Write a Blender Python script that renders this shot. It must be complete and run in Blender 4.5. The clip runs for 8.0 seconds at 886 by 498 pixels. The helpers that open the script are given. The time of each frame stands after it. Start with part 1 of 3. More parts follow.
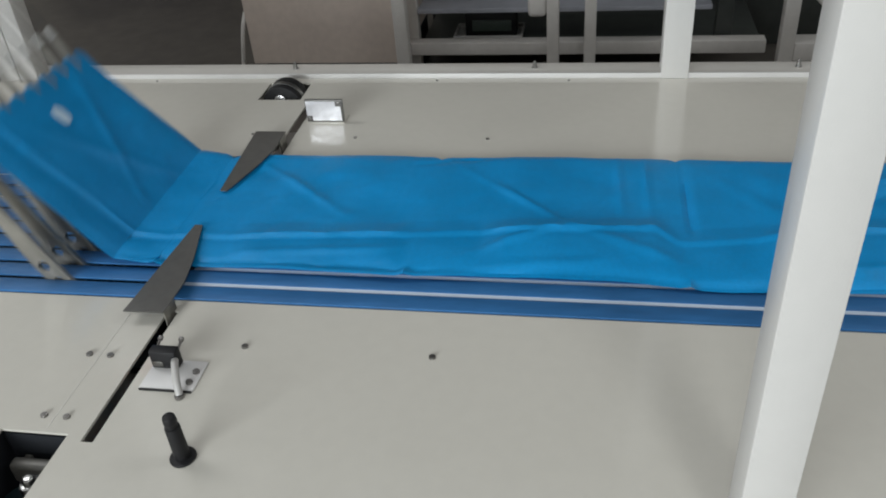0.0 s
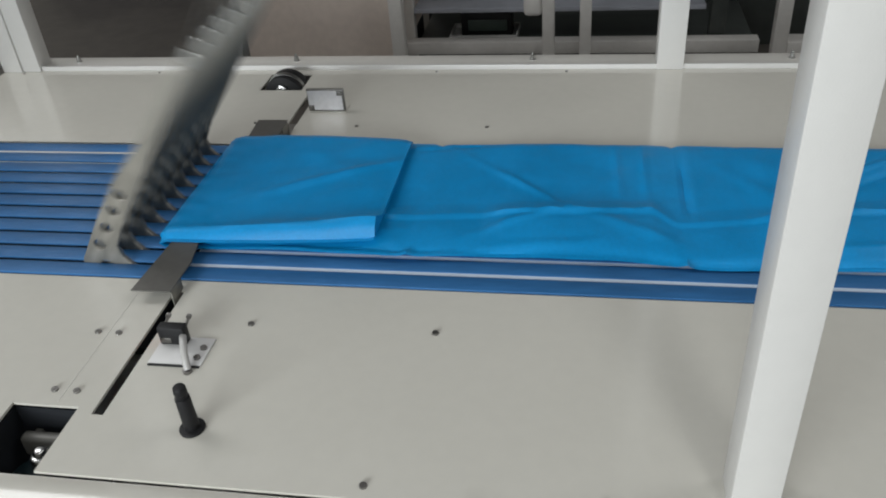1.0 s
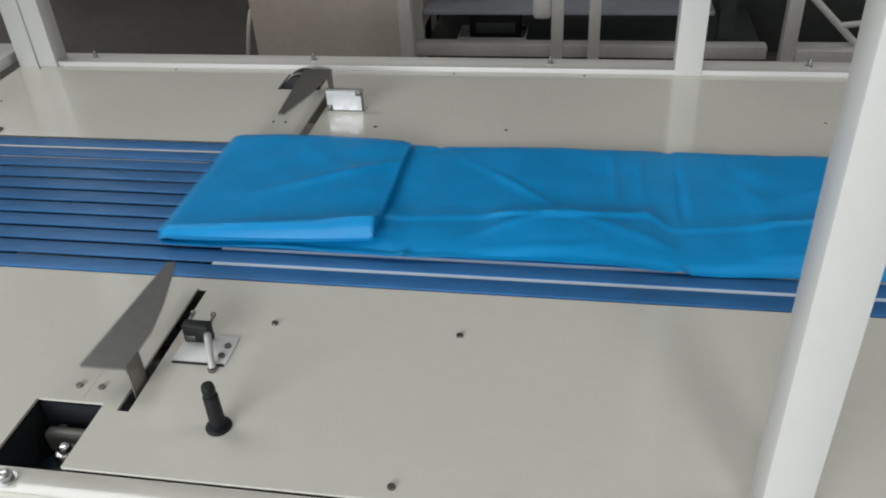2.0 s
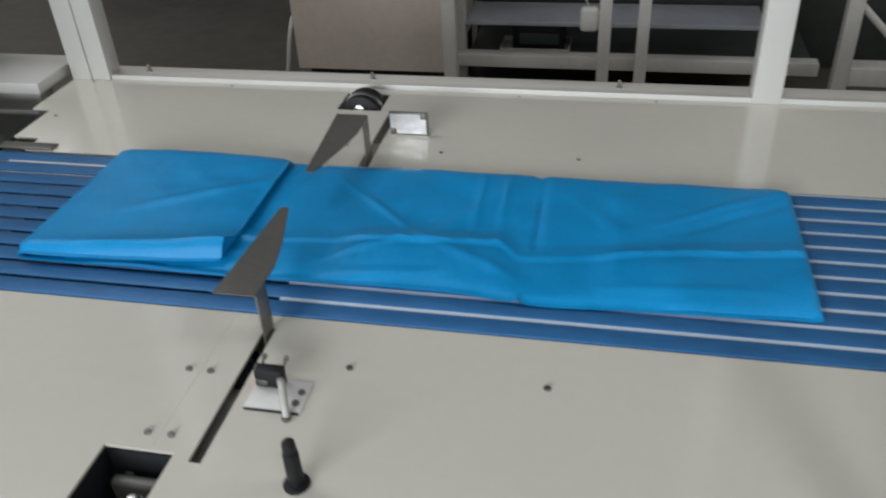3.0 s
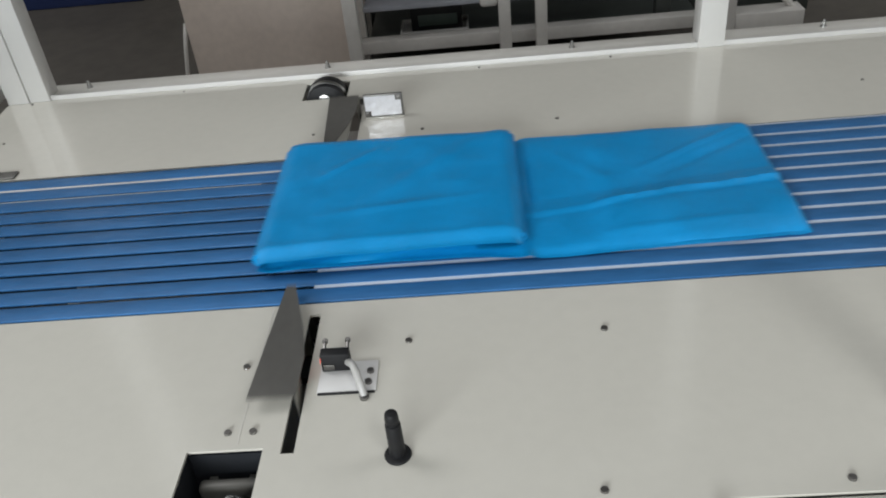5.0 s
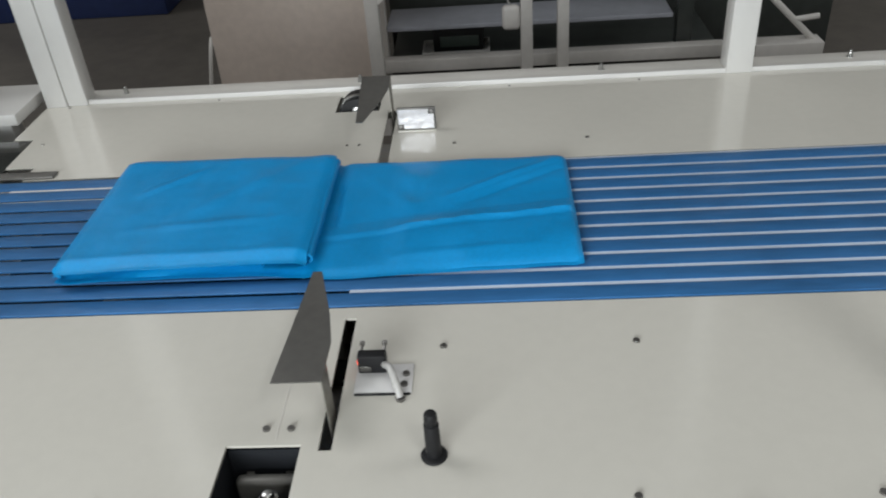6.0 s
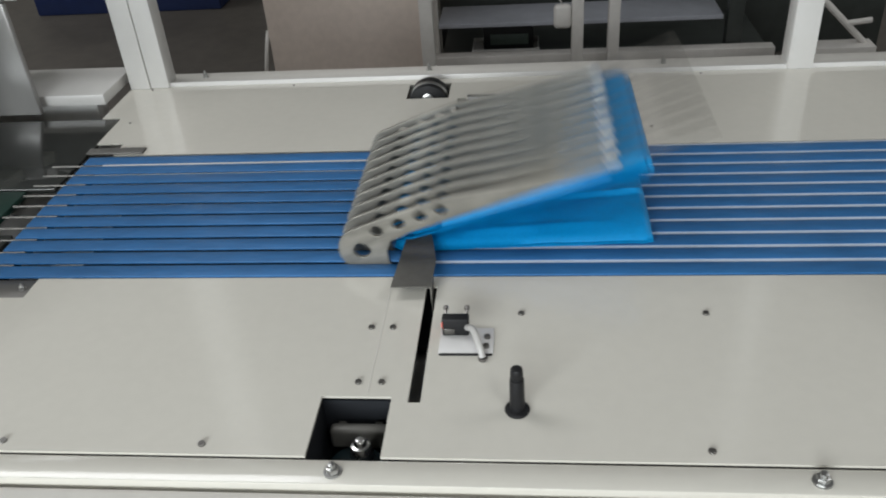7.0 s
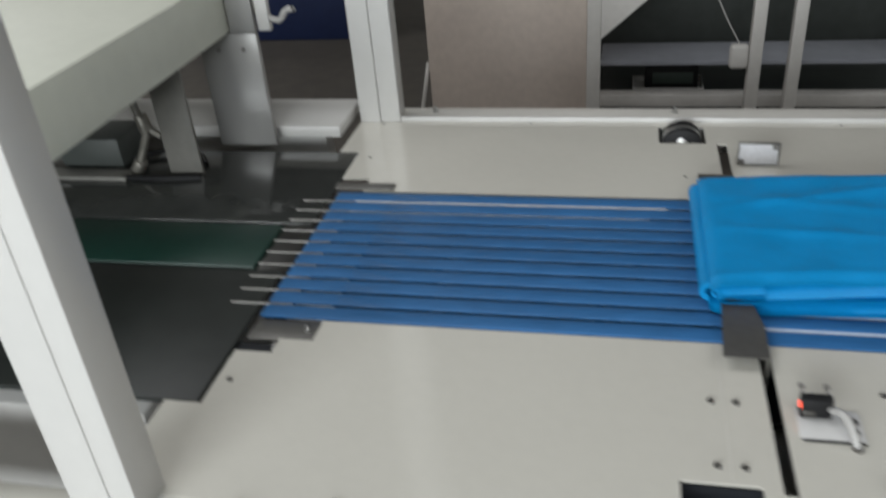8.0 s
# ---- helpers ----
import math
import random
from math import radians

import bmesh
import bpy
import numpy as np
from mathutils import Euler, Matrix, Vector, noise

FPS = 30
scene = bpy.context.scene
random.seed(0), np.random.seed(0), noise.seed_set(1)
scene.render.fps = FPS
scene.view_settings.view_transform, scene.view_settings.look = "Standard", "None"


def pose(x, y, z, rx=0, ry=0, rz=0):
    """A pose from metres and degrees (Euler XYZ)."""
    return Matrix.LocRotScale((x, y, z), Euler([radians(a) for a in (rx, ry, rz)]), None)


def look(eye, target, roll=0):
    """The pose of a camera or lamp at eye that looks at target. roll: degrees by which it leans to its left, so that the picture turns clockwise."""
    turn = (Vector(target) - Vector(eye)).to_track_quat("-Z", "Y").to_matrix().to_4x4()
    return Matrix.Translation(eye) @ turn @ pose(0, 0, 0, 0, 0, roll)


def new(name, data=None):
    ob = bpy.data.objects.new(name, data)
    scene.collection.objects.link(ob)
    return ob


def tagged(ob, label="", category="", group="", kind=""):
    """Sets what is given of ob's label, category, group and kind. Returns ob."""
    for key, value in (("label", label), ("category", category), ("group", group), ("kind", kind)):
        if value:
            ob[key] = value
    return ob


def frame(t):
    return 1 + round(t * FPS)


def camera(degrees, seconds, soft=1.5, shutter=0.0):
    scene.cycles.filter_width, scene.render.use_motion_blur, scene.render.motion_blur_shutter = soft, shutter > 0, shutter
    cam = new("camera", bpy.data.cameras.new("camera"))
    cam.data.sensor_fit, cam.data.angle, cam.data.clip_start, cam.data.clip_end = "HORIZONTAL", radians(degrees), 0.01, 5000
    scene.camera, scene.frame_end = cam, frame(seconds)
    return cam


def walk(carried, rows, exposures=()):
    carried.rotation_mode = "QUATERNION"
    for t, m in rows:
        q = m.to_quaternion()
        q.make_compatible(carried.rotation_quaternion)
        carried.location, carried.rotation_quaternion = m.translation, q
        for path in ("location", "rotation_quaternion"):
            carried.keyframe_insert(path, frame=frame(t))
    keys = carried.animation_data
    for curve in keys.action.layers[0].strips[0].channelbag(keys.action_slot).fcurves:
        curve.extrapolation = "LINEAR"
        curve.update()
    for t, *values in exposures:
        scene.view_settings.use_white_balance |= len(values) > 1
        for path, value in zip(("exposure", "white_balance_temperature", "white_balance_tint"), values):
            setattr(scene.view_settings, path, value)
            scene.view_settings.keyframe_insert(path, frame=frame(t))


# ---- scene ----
cam = camera(56.2, 8.0, soft=1.9, shutter=0.5)
PATH = [
    (0, (0.352, -0.606, 1.466), (0.005, 0.999, 0.324), -5.1),
    (0.5, (0.35, -0.605, 1.471), (0.008, 0.999, 0.326), -4.6),
    (1, (0.347, -0.638, 1.455), (0.014, 0.976, 0.321), -4.8),
    (1.5, (0.329, -0.645, 1.456), (0.008, 0.974, 0.327), -4.1),
    (2.8, (0.269, -0.612, 1.467), (-0.079, 0.995, 0.328), -2.8),
    (3, (0.243, -0.592, 1.47), (-0.134, 1.018, 0.345), -3.3),
    (3.3, (0.217, -0.560, 1.477), (-0.190, 1.013, 0.345), -4.5),
    (3.5, (0.195, -0.574, 1.469), (-0.214, 1.026, 0.342), -4.5),
    (3.7, (0.177, -0.587, 1.483), (-0.170, 0.983, 0.328), -5.9),
    (4, (0.133, -0.616, 1.466), (-0.09, 0.998, 0.305), -6.5),
    (4.5, (0.101, -0.636, 1.469), (-0.034, 0.981, 0.299), -7.0),
    (6, (0.062, -0.664, 1.47), (-0.073, 0.992, 0.356), -4.7),
    (6.5, (0.031, -0.705, 1.473), (-0.172, 0.95, 0.368), -4.3),
    (6.7, (0.029, -0.718, 1.478), (-0.184, 0.912, 0.375), -4.7),
    (7, (0.011, -0.731, 1.476), (-0.199, 0.923, 0.371), -4.5),
    (7.3, (-0.025, -0.728, 1.472), (-0.300, 0.905, 0.386), -4.2),
    (7.5, (-0.081, -0.723, 1.457), (-0.428, 0.923, 0.377), -4.2),
    (7.7, (-0.162, -0.711, 1.465), (-0.559, 0.901, 0.386), -4.3),
    (8, (-0.261, -0.689, 1.478), (-0.674, 0.976, 0.449), -5.1),
]
walk(cam, [(t, look(eye, target, roll)) for t, eye, target, roll in PATH], [(0, -0.12), (3.4, -0.12), (4.2, 0.05), (7.2, 0.02), (8, -0.11)])


# ---- light ----
world = bpy.data.worlds.new("world")
scene.world = world
world.use_nodes = True
world.node_tree.nodes["Background"].inputs[0].default_value = (0.75, 0.8, 0.85, 1)
world.node_tree.nodes["Background"].inputs[1].default_value = 0.06


def area(name, eye, target, sx, sy, watts, colour):
    data = bpy.data.lights.new(name, "AREA")
    data.shape, data.size, data.size_y, data.energy, data.color = "RECTANGLE", sx, sy, watts, colour
    ob = new(name, data)
    ob.matrix_world = look(eye, target)
    return ob


# unseen area lamp added behind the camera to light the front faces
area("unseen_front_light", (-1.1, -3.39, 1.86), (0.0, 0.3, 0.9), 2.5, 0.96, 158, (0.94, 0.995, 1.02))
area("ceiling_light_front", (1.0, -1.8, 2.93), (1.0, -1.8, 0), 0.28, 1.2, 17, (0.97, 1.0, 0.99))
# two unseen lamps added to brighten the cabinet and rack behind
for lx, watts in ((-1.75, 28), (2.4, 20)):
    area("rear_fill_light", (lx, 0.6, 2.93), (lx, 0.6, 0), 1.8, 0.8, watts, (0.97, 0.98, 1.0))
# unseen pair of lamps, added at the sides to lift the far floor
for lx in (-4.1, 4.1):
    area("far_fill_light", (lx, 3.3, 2.93), (lx, 3.3, 0), 1.6, 1.3, 26, (0.98, 1.0, 0.99))


# ---- materials ----
def material(name, colour, rough=0.5, metal=0.0, grain=0.05, scale=40.0, bump=0.0, bump_scale=200.0, stain=0.06, stretch=(1, 1, 1), glow=0.0, even=False, spec=0.5):
    """Principled surface with a fine grain, larger stains, uneven gloss and a fine relief."""
    m = bpy.data.materials.new(name)
    m.use_nodes = True
    nt = m.node_tree
    b = nt.nodes["Principled BSDF"]
    tc = nt.nodes.new("ShaderNodeTexCoord")
    mp = nt.nodes.new("ShaderNodeMapping")
    mp.inputs["Scale"].default_value = stretch
    nt.links.new(tc.outputs["Object"], mp.inputs[0])

    def tex(sc, detail=3.0):
        n = nt.nodes.new("ShaderNodeTexNoise")
        n.inputs["Scale"].default_value, n.inputs["Detail"].default_value = sc, detail
        nt.links.new(mp.outputs[0], n.inputs["Vector"])
        return n

    def ramp(n, lo, hi):
        r = nt.nodes.new("ShaderNodeMapRange")
        r.interpolation_type = "SMOOTHERSTEP"
        r.inputs["From Min"].default_value, r.inputs["From Max"].default_value = 0.2, 0.8
        r.inputs["To Min"].default_value, r.inputs["To Max"].default_value = lo, hi
        nt.links.new(n.outputs["Fac"], r.inputs["Value"])
        return r

    fine, large = tex(scale), tex(max(1.5, scale / 14), 4.0)
    mul = nt.nodes.new("ShaderNodeMath")
    mul.operation = "MULTIPLY"
    nt.links.new(ramp(fine, 1 - grain, 1 + grain).outputs[0], mul.inputs[0])
    nt.links.new(ramp(large, 1 - stain, 1 + stain * 0.6).outputs[0], mul.inputs[1])
    mix = nt.nodes.new("ShaderNodeVectorMath")
    mix.operation = "SCALE"
    mix.inputs[0].default_value = colour
    nt.links.new(mul.outputs[0], mix.inputs["Scale"])
    nt.links.new(mix.outputs[0], b.inputs["Base Color"])
    spread = 0.004 if even else 0.06
    nt.links.new(ramp(large, max(0.03, rough - spread), rough + spread).outputs[0], b.inputs["Roughness"])
    b.inputs["Metallic"].default_value = metal
    b.inputs["Specular IOR Level"].default_value = spec
    if bump:
        bp = nt.nodes.new("ShaderNodeBump")
        bp.inputs["Strength"].default_value, bp.inputs["Distance"].default_value = bump, 0.001
        nt.links.new(tex(bump_scale, 2.0).outputs["Fac"], bp.inputs["Height"])
        nt.links.new(bp.outputs[0], b.inputs["Normal"])
    if glow:
        b.inputs["Emission Color"].default_value = (*colour, 1)
        b.inputs["Emission Strength"].default_value = glow
    return m


DECK = material("deck_paint", (0.57, 0.55, 0.495), 0.13, 0, 0.012, 60, 0.03, 700, 0.02, even=True, spec=0.75)
WHITE = material("white_powder_coat", (0.585, 0.575, 0.555), 0.38, 0, 0.01, 60, 0.1, 600, 0.03)
PALE = material("white_bracket_paint", (0.60, 0.59, 0.58), 0.4, 0, 0.01, 60)
RAILP = material("rail_paint", (0.60, 0.58, 0.54), 0.35, 0, 0.015, 60, 0.08, 500, 0.04)
BELT = material("blue_belt", (0.026, 0.118, 0.285), 0.42, 0, 0.10, 90, 0.25, 900, 0.14, spec=0.3, stretch=(0.25, 1, 1))
STEEL = material("satin_steel", (0.23, 0.22, 0.195), 0.46, 0.7, 0.22, 70, 0.2, 400, 0.26, stretch=(0.3, 1, 1))
BLADE = material("grey_blade_steel", (0.15, 0.145, 0.135), 0.45, 0.6, 0.06, 80, 0.1, 400, 0.08)
CHROME = material("bright_steel", (0.50, 0.50, 0.49), 0.32, 1.0, 0.05, 60)
CAPSTEEL = material("highlight_steel", (0.66, 0.66, 0.65), 0.25, 1.0, 0.05, 60)
FERRULE = material("ferrule_steel", (0.40, 0.40, 0.385), 0.36, 1.0, 0.08, 200)
ROD = material("rod_steel", (0.19, 0.175, 0.155), 0.4, 0.85, 0.1, 200)
BOLT = material("screw_steel", (0.24, 0.23, 0.22), 0.35, 0.9, 0.10, 300)
BLACK = material("black_plastic", (0.010, 0.010, 0.011), 0.55, 0, 0.1, 120, spec=0.3)
# near-black for dark parts; also paints the shade of recess, bed and cabinet gap
DARK = material("dark_part_and_void_shade", (0.012, 0.014, 0.018), 0.6, 0.2, 0.1, 30)
GOWN = material("blue_nonwoven", (0.002, 0.236, 0.540), 0.42, 0, 0.05, 260, 0.3, 1400, 0.08, spec=0.28)
GLOSS = material("dark_polished_plate", (0.15, 0.145, 0.135), 0.15, 0.85, 0.06, 30, 0, 200, 0.15)
GREEN = material("green_belt", (0.008, 0.035, 0.026), 0.4, 0, 0.1, 80, 0.1, 600, 0.12)
HOOD = material("hood_paint", (0.60, 0.61, 0.53), 0.4, 0, 0.02, 40, 0.05, 400, 0.04)
GUARD = material("grey_guard_sheet", (0.33, 0.325, 0.315), 0.3, 0.3, 0.05, 20, 0, 200, 0.14, stretch=(1, 1, 0.3))
BEIGE = material("beige_carton_board", (0.72, 0.625, 0.555), 0.7, 0, 0.04, 30, 0.1, 300, 0.06)
FLOOR = material("grey_floor", (0.105, 0.094, 0.082), 0.6, 0, 0.10, 12, 0.1, 200, 0.12)
WALL = material("wall_paint", (0.62, 0.60, 0.56), 0.8, 0, 0.02, 20)
CEILING = material("ceiling_grey", (0.20, 0.20, 0.195), 0.8, 0, 0.03, 20)
RACK = material("rack_paint", (0.64, 0.62, 0.59), 0.5, 0, 0.03, 40)
SHELF = material("rack_panel_grey", (0.36, 0.375, 0.42), 0.5, 0, 0.05, 20)
# dark green-grey paint; on the rack panels it also holds the bays' shade
BAY = material("dark_green_grey_panel", (0.055, 0.062, 0.058), 0.45, 0, 0.1, 20, 0, 200, 0.2)
PLATE = material("dark_glossy_plate", (0.036, 0.038, 0.036), 0.12, 0, 0.1, 30, 0, 200, 0.15, spec=0.7)
BED = material("pale_blue_grey_bed", (0.45, 0.52, 0.62), 0.35, 0, 0.03, 60)
DULL = material("dull_grey_plate", (0.17, 0.165, 0.15), 0.45, 0.2, 0.08, 40, 0, 200, 0.15)
MATTE = material("dull_black_plate", (0.026, 0.029, 0.027), 0.45, 0, 0.1, 30, 0, 200, 0.15, spec=0.3)
NAVY = material("navy_plastic", (0.010, 0.022, 0.085), 0.5, 0, 0.1, 20)
FOIL = material("silver_reflector", (0.80, 0.80, 0.83), 0.32, 0.45, 0.06, 120, 0.3, 160, 0.10)
CABLE = material("clear_grey_cable", (0.40, 0.39, 0.375), 0.35, 0, 0.05, 90)
RED = material("red_lamp", (1.0, 0.10, 0.05), 0.4, glow=3.0)


# ---- helpers for building ----
def mesh_of(bm, name, mats, smooth=True):
    me = bpy.data.meshes.new(name)
    bm.normal_update()
    bm.to_mesh(me)
    bm.free()
    for m in mats if isinstance(mats, (list, tuple)) else [mats]:
        me.materials.append(m)
    if smooth:
        for p in me.polygons:
            broad = p.area > 3e-4 and max(abs(c) for c in p.normal) > 0.9999 and len(p.vertices) == 4
            if broad:                                   # broad flat faces stay flat between their rounded edges
                vs = [me.vertices[i].co for i in p.vertices]
                broad = min((vs[i] - vs[i - 1]).length for i in range(4)) > 0.008
            p.use_smooth = not broad
        me.set_sharp_from_angle(angle=radians(35))
    return me


def part(name, bm, mat, parent, label="", smooth=True):
    ob = new(name, mesh_of(bm, name, mat, smooth) if isinstance(bm, bmesh.types.BMesh) else bm)
    ob.parent = parent
    return tagged(ob, label)


def box(bm, x0, x1, y0, y1, z0, z1, bevel=0.002, seg=2):
    """A box with rounded edges, added to bm."""
    t = bmesh.new()
    r = bmesh.ops.create_cube(t, size=1.0)
    bmesh.ops.scale(t, vec=(x1 - x0, y1 - y0, z1 - z0), verts=r["verts"])
    bmesh.ops.translate(t, vec=((x0 + x1) / 2, (y0 + y1) / 2, (z0 + z1) / 2), verts=r["verts"])
    if bevel:
        bmesh.ops.bevel(t, geom=t.edges[:], offset=bevel, segments=seg, affect="EDGES", profile=0.5)
    me = bpy.data.meshes.new("t")
    t.to_mesh(me)
    t.free()
    bm.from_mesh(me)
    bpy.data.meshes.remove(me)
    return bm


def one_box(*a, **k):
    return box(bmesh.new(), *a, **k)


def rod(bm, a, b, r, seg=12, r2=None, bevel=0.0):
    """A round bar from a to b, added to bm."""
    a, b = Vector(a), Vector(b)
    t = bmesh.new()
    bmesh.ops.create_cone(t, cap_ends=True, segments=seg, radius1=r, radius2=r if r2 is None else r2, depth=(b - a).length)
    if bevel:
        caps = [e for e in t.edges if len({round(v.co.z, 5) for v in e.verts}) == 1]
        bmesh.ops.bevel(t, geom=caps, offset=bevel, segments=2, affect="EDGES", profile=0.5)
    bmesh.ops.transform(t, matrix=Matrix.Translation((a + b) / 2) @ (b - a).to_track_quat("Z", "Y").to_matrix().to_4x4(), verts=t.verts)
    me = bpy.data.meshes.new("t")
    t.to_mesh(me)
    t.free()
    bm.from_mesh(me)
    bpy.data.meshes.remove(me)
    return bm


def one_rod(*a, **k):
    return rod(bmesh.new(), *a, **k)


def pipe(points, r, mat, name, parent, label=""):
    """A bent round cable through the points."""
    cu = bpy.data.curves.new(name, "CURVE")
    cu.dimensions, cu.bevel_depth, cu.bevel_resolution, cu.resolution_u = "3D", r, 3, 6
    sp = cu.splines.new("BEZIER")
    sp.bezier_points.add(len(points) - 1)
    for p, c in zip(sp.bezier_points, points):
        p.co, p.handle_left_type, p.handle_right_type = c, "AUTO", "AUTO"
    ob = new(name, cu)
    bpy.context.view_layer.update()
    me = bpy.data.meshes.new_from_object(ob.evaluated_get(bpy.context.evaluated_depsgraph_get()))
    bpy.data.objects.remove(ob)
    me.materials.clear()
    me.materials.append(mat)
    return part(name, me, mat, parent, label)


def cut_sheet(outlines, depth, bevel=0.0006):
    """A sheet cut to the outlines (the first the rim, the others holes), in x and z, depth thick in y."""
    cu = bpy.data.curves.new("sheet", "CURVE")
    cu.dimensions, cu.fill_mode, cu.extrude, cu.bevel_depth, cu.bevel_resolution = "2D", "BOTH", depth / 2 - bevel, bevel, 1
    cu.offset = -bevel
    for pts in outlines:
        sp = cu.splines.new("POLY")
        sp.points.add(len(pts) - 1)
        sp.use_cyclic_u = True
        for p, c in zip(sp.points, pts):
            p.co = (c[0], c[1], 0, 1)
    ob = new("sheet", cu)
    bpy.context.view_layer.update()
    me = bpy.data.meshes.new_from_object(ob.evaluated_get(bpy.context.evaluated_depsgraph_get()))
    bpy.data.objects.remove(ob)
    me.transform(Matrix.Rotation(radians(90), 4, "X"))
    return me


def circle(cx, cy, r, n=18, a0=0.0, a1=360.0):
    step = (a1 - a0) / n
    return [(cx + r * math.cos(radians(a0 + i * step)), cy + r * math.sin(radians(a0 + i * step))) for i in range(n if a1 - a0 == 360 else n + 1)]


def holed_plate(xs, ys, keep, z0, z1):
    """A flat plate on a grid of cuts: cells that keep(x, y) refuses are open through it."""
    bm = bmesh.new()
    v = {(i, j): bm.verts.new((x, y, z0)) for i, x in enumerate(xs) for j, y in enumerate(ys)}
    faces = [bm.faces.new((v[i, j], v[i + 1, j], v[i + 1, j + 1], v[i, j + 1]))
             for i in range(len(xs) - 1) for j in range(len(ys) - 1) if keep((xs[i] + xs[i + 1]) / 2, (ys[j] + ys[j + 1]) / 2)]
    r = bmesh.ops.extrude_face_region(bm, geom=faces)
    bmesh.ops.translate(bm, vec=(0, 0, z1 - z0), verts=[e for e in r["geom"] if isinstance(e, bmesh.types.BMVert)])
    bmesh.ops.delete(bm, geom=[w for w in bm.verts if not w.link_faces], context="VERTS")
    bmesh.ops.recalc_face_normals(bm, faces=bm.faces[:])
    bmesh.ops.dissolve_limit(bm, angle_limit=radians(1), verts=bm.verts[:], edges=bm.edges[:])
    return bm


def empty(name, x=0, y=0, z=0):
    ob = new(name)
    ob.location = (x, y, z)
    return ob


TOP = 0.9        # the deck's upper side
BELT_TOP = 0.902
FOLD = -0.165    # the lever shaft's line, across the belts
GOWN_X = -0.170  # the first fold of the garment

# ---- room ----
tagged(part("floor", one_box(-5, 5, -4, 6, -0.1, 0, bevel=0), FLOOR, None), "dark grey-brown matt workshop floor", "floor", kind="structure")
tagged(part("ceiling", one_box(-5, 5, -4, 6, 3.0, 3.1, bevel=0), CEILING, None), "plain grey workshop ceiling", "ceiling", kind="structure")
for nm, a in (("wall_north", (-5.1, 5.1, 6, 6.1)), ("wall_east", (5, 5.1, -4, 6)), ("wall_west", (-5.1, -5, -4, 6))):
    tagged(part(nm, one_box(*a, 0, 3.0, bevel=0), WALL, None), "plain off-white painted wall", "wall", kind="structure")

# unseen wall behind the camera; its window is added to house the front lamp
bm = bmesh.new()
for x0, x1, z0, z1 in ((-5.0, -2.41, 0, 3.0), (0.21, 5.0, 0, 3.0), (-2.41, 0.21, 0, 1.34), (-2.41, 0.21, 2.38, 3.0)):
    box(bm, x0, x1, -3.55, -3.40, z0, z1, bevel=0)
tagged(part("wall_south", bm, WALL, None), "plain off-white painted wall with an opening added for the front lamp", "wall", kind="structure")
window = tagged(empty("added_window_1", -1.1, -3.47, 1.86), "unseen white-framed window opening added around the front lamp", "window", kind="structure")
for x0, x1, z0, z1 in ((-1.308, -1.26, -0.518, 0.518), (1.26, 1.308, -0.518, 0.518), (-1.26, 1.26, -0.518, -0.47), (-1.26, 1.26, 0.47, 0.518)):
    part("added_window_frame", one_box(x0, x1, -0.03, 0.03, z0, z1, bevel=0.002), WHITE, window)

# ---- the folding machine ----
machine = tagged(empty("folding_machine"), "off-white garment folding machine with blue belts and folding levers", "folding machine")

part("base_cabinet", one_box(-0.735, 1.45, -0.24, 0.72, 0.0, 0.78, bevel=0.004), WHITE, machine)
# near-black bed stands in for the shade in the belt gaps
part("inner_bed", one_box(-0.66, 1.4, 0.06, 0.42, 0.79, 0.80, bevel=0), DARK, machine, "bed coloured near-black for the shade under the belts")


def front_cell(x, y):
    if -0.111 < x < -0.0985 and -0.141 < y < 0.052:
        return False
    if -0.199 < x < -0.128 and y < -0.133:
        return False
    if x < -0.735 or (x < -0.692 and y > -0.085) or (x < -0.647 and y > 0.006) or (x < -0.606 and y > 0.032):
        return False
    return True


front_plate = part("front_deck_plate", holed_plate([-0.735, -0.692, -0.647, -0.606, -0.199, -0.128, -0.111, -0.0985, 1.4],
                                                  [-0.212, -0.141, -0.133, -0.085, 0.006, 0.032, 0.052, 0.071], front_cell, 0.897, TOP), DECK, machine,
                   "cream painted deck plate with a slot", smooth=False)


def back_cell(x, y):
    if -0.112 < x < -0.097 and 0.415 < y < 0.60:
        return False
    if -0.202 < x < -0.128 and 0.602 < y < 0.668:
        return False
    if x < -0.735 or (x < -0.70 and y < 0.552) or (x < -0.653 and y < 0.452):
        return False
    return True


back_plate = part("rear_deck_plate", holed_plate([-0.735, -0.70, -0.653, -0.202, -0.128, -0.112, -0.097, 1.4],
                                                [0.409, 0.415, 0.452, 0.552, 0.60, 0.602, 0.668, 0.688], back_cell, 0.897, TOP), DECK, machine,
                  "cream painted deck plate with a slot", smooth=False)
part("deck_seam", one_box(-0.1535, -0.1527, -0.128, 0.069, 0.899, 0.9003, bevel=0), RAILP, machine)
part("rear_lip", one_box(-0.735, 1.4, 0.6885, 0.6945, 0.88, 0.908, bevel=0.002), WHITE, machine)
rear_rail = part("rear_rail", one_box(-0.735, 1.4, 0.6965, 0.745, 0.84, 0.904, bevel=0.003), RAILP, machine)
front_rail = part("front_rail", one_box(-1.3, 1.4, -0.2435, -0.2145, 0.84, 0.8985, bevel=0.002), DECK, machine)
part("front_sill", one_box(-1.3, 1.4, -0.31, -0.246, 0.80, 0.893, bevel=0.008, seg=3), RAILP, machine)
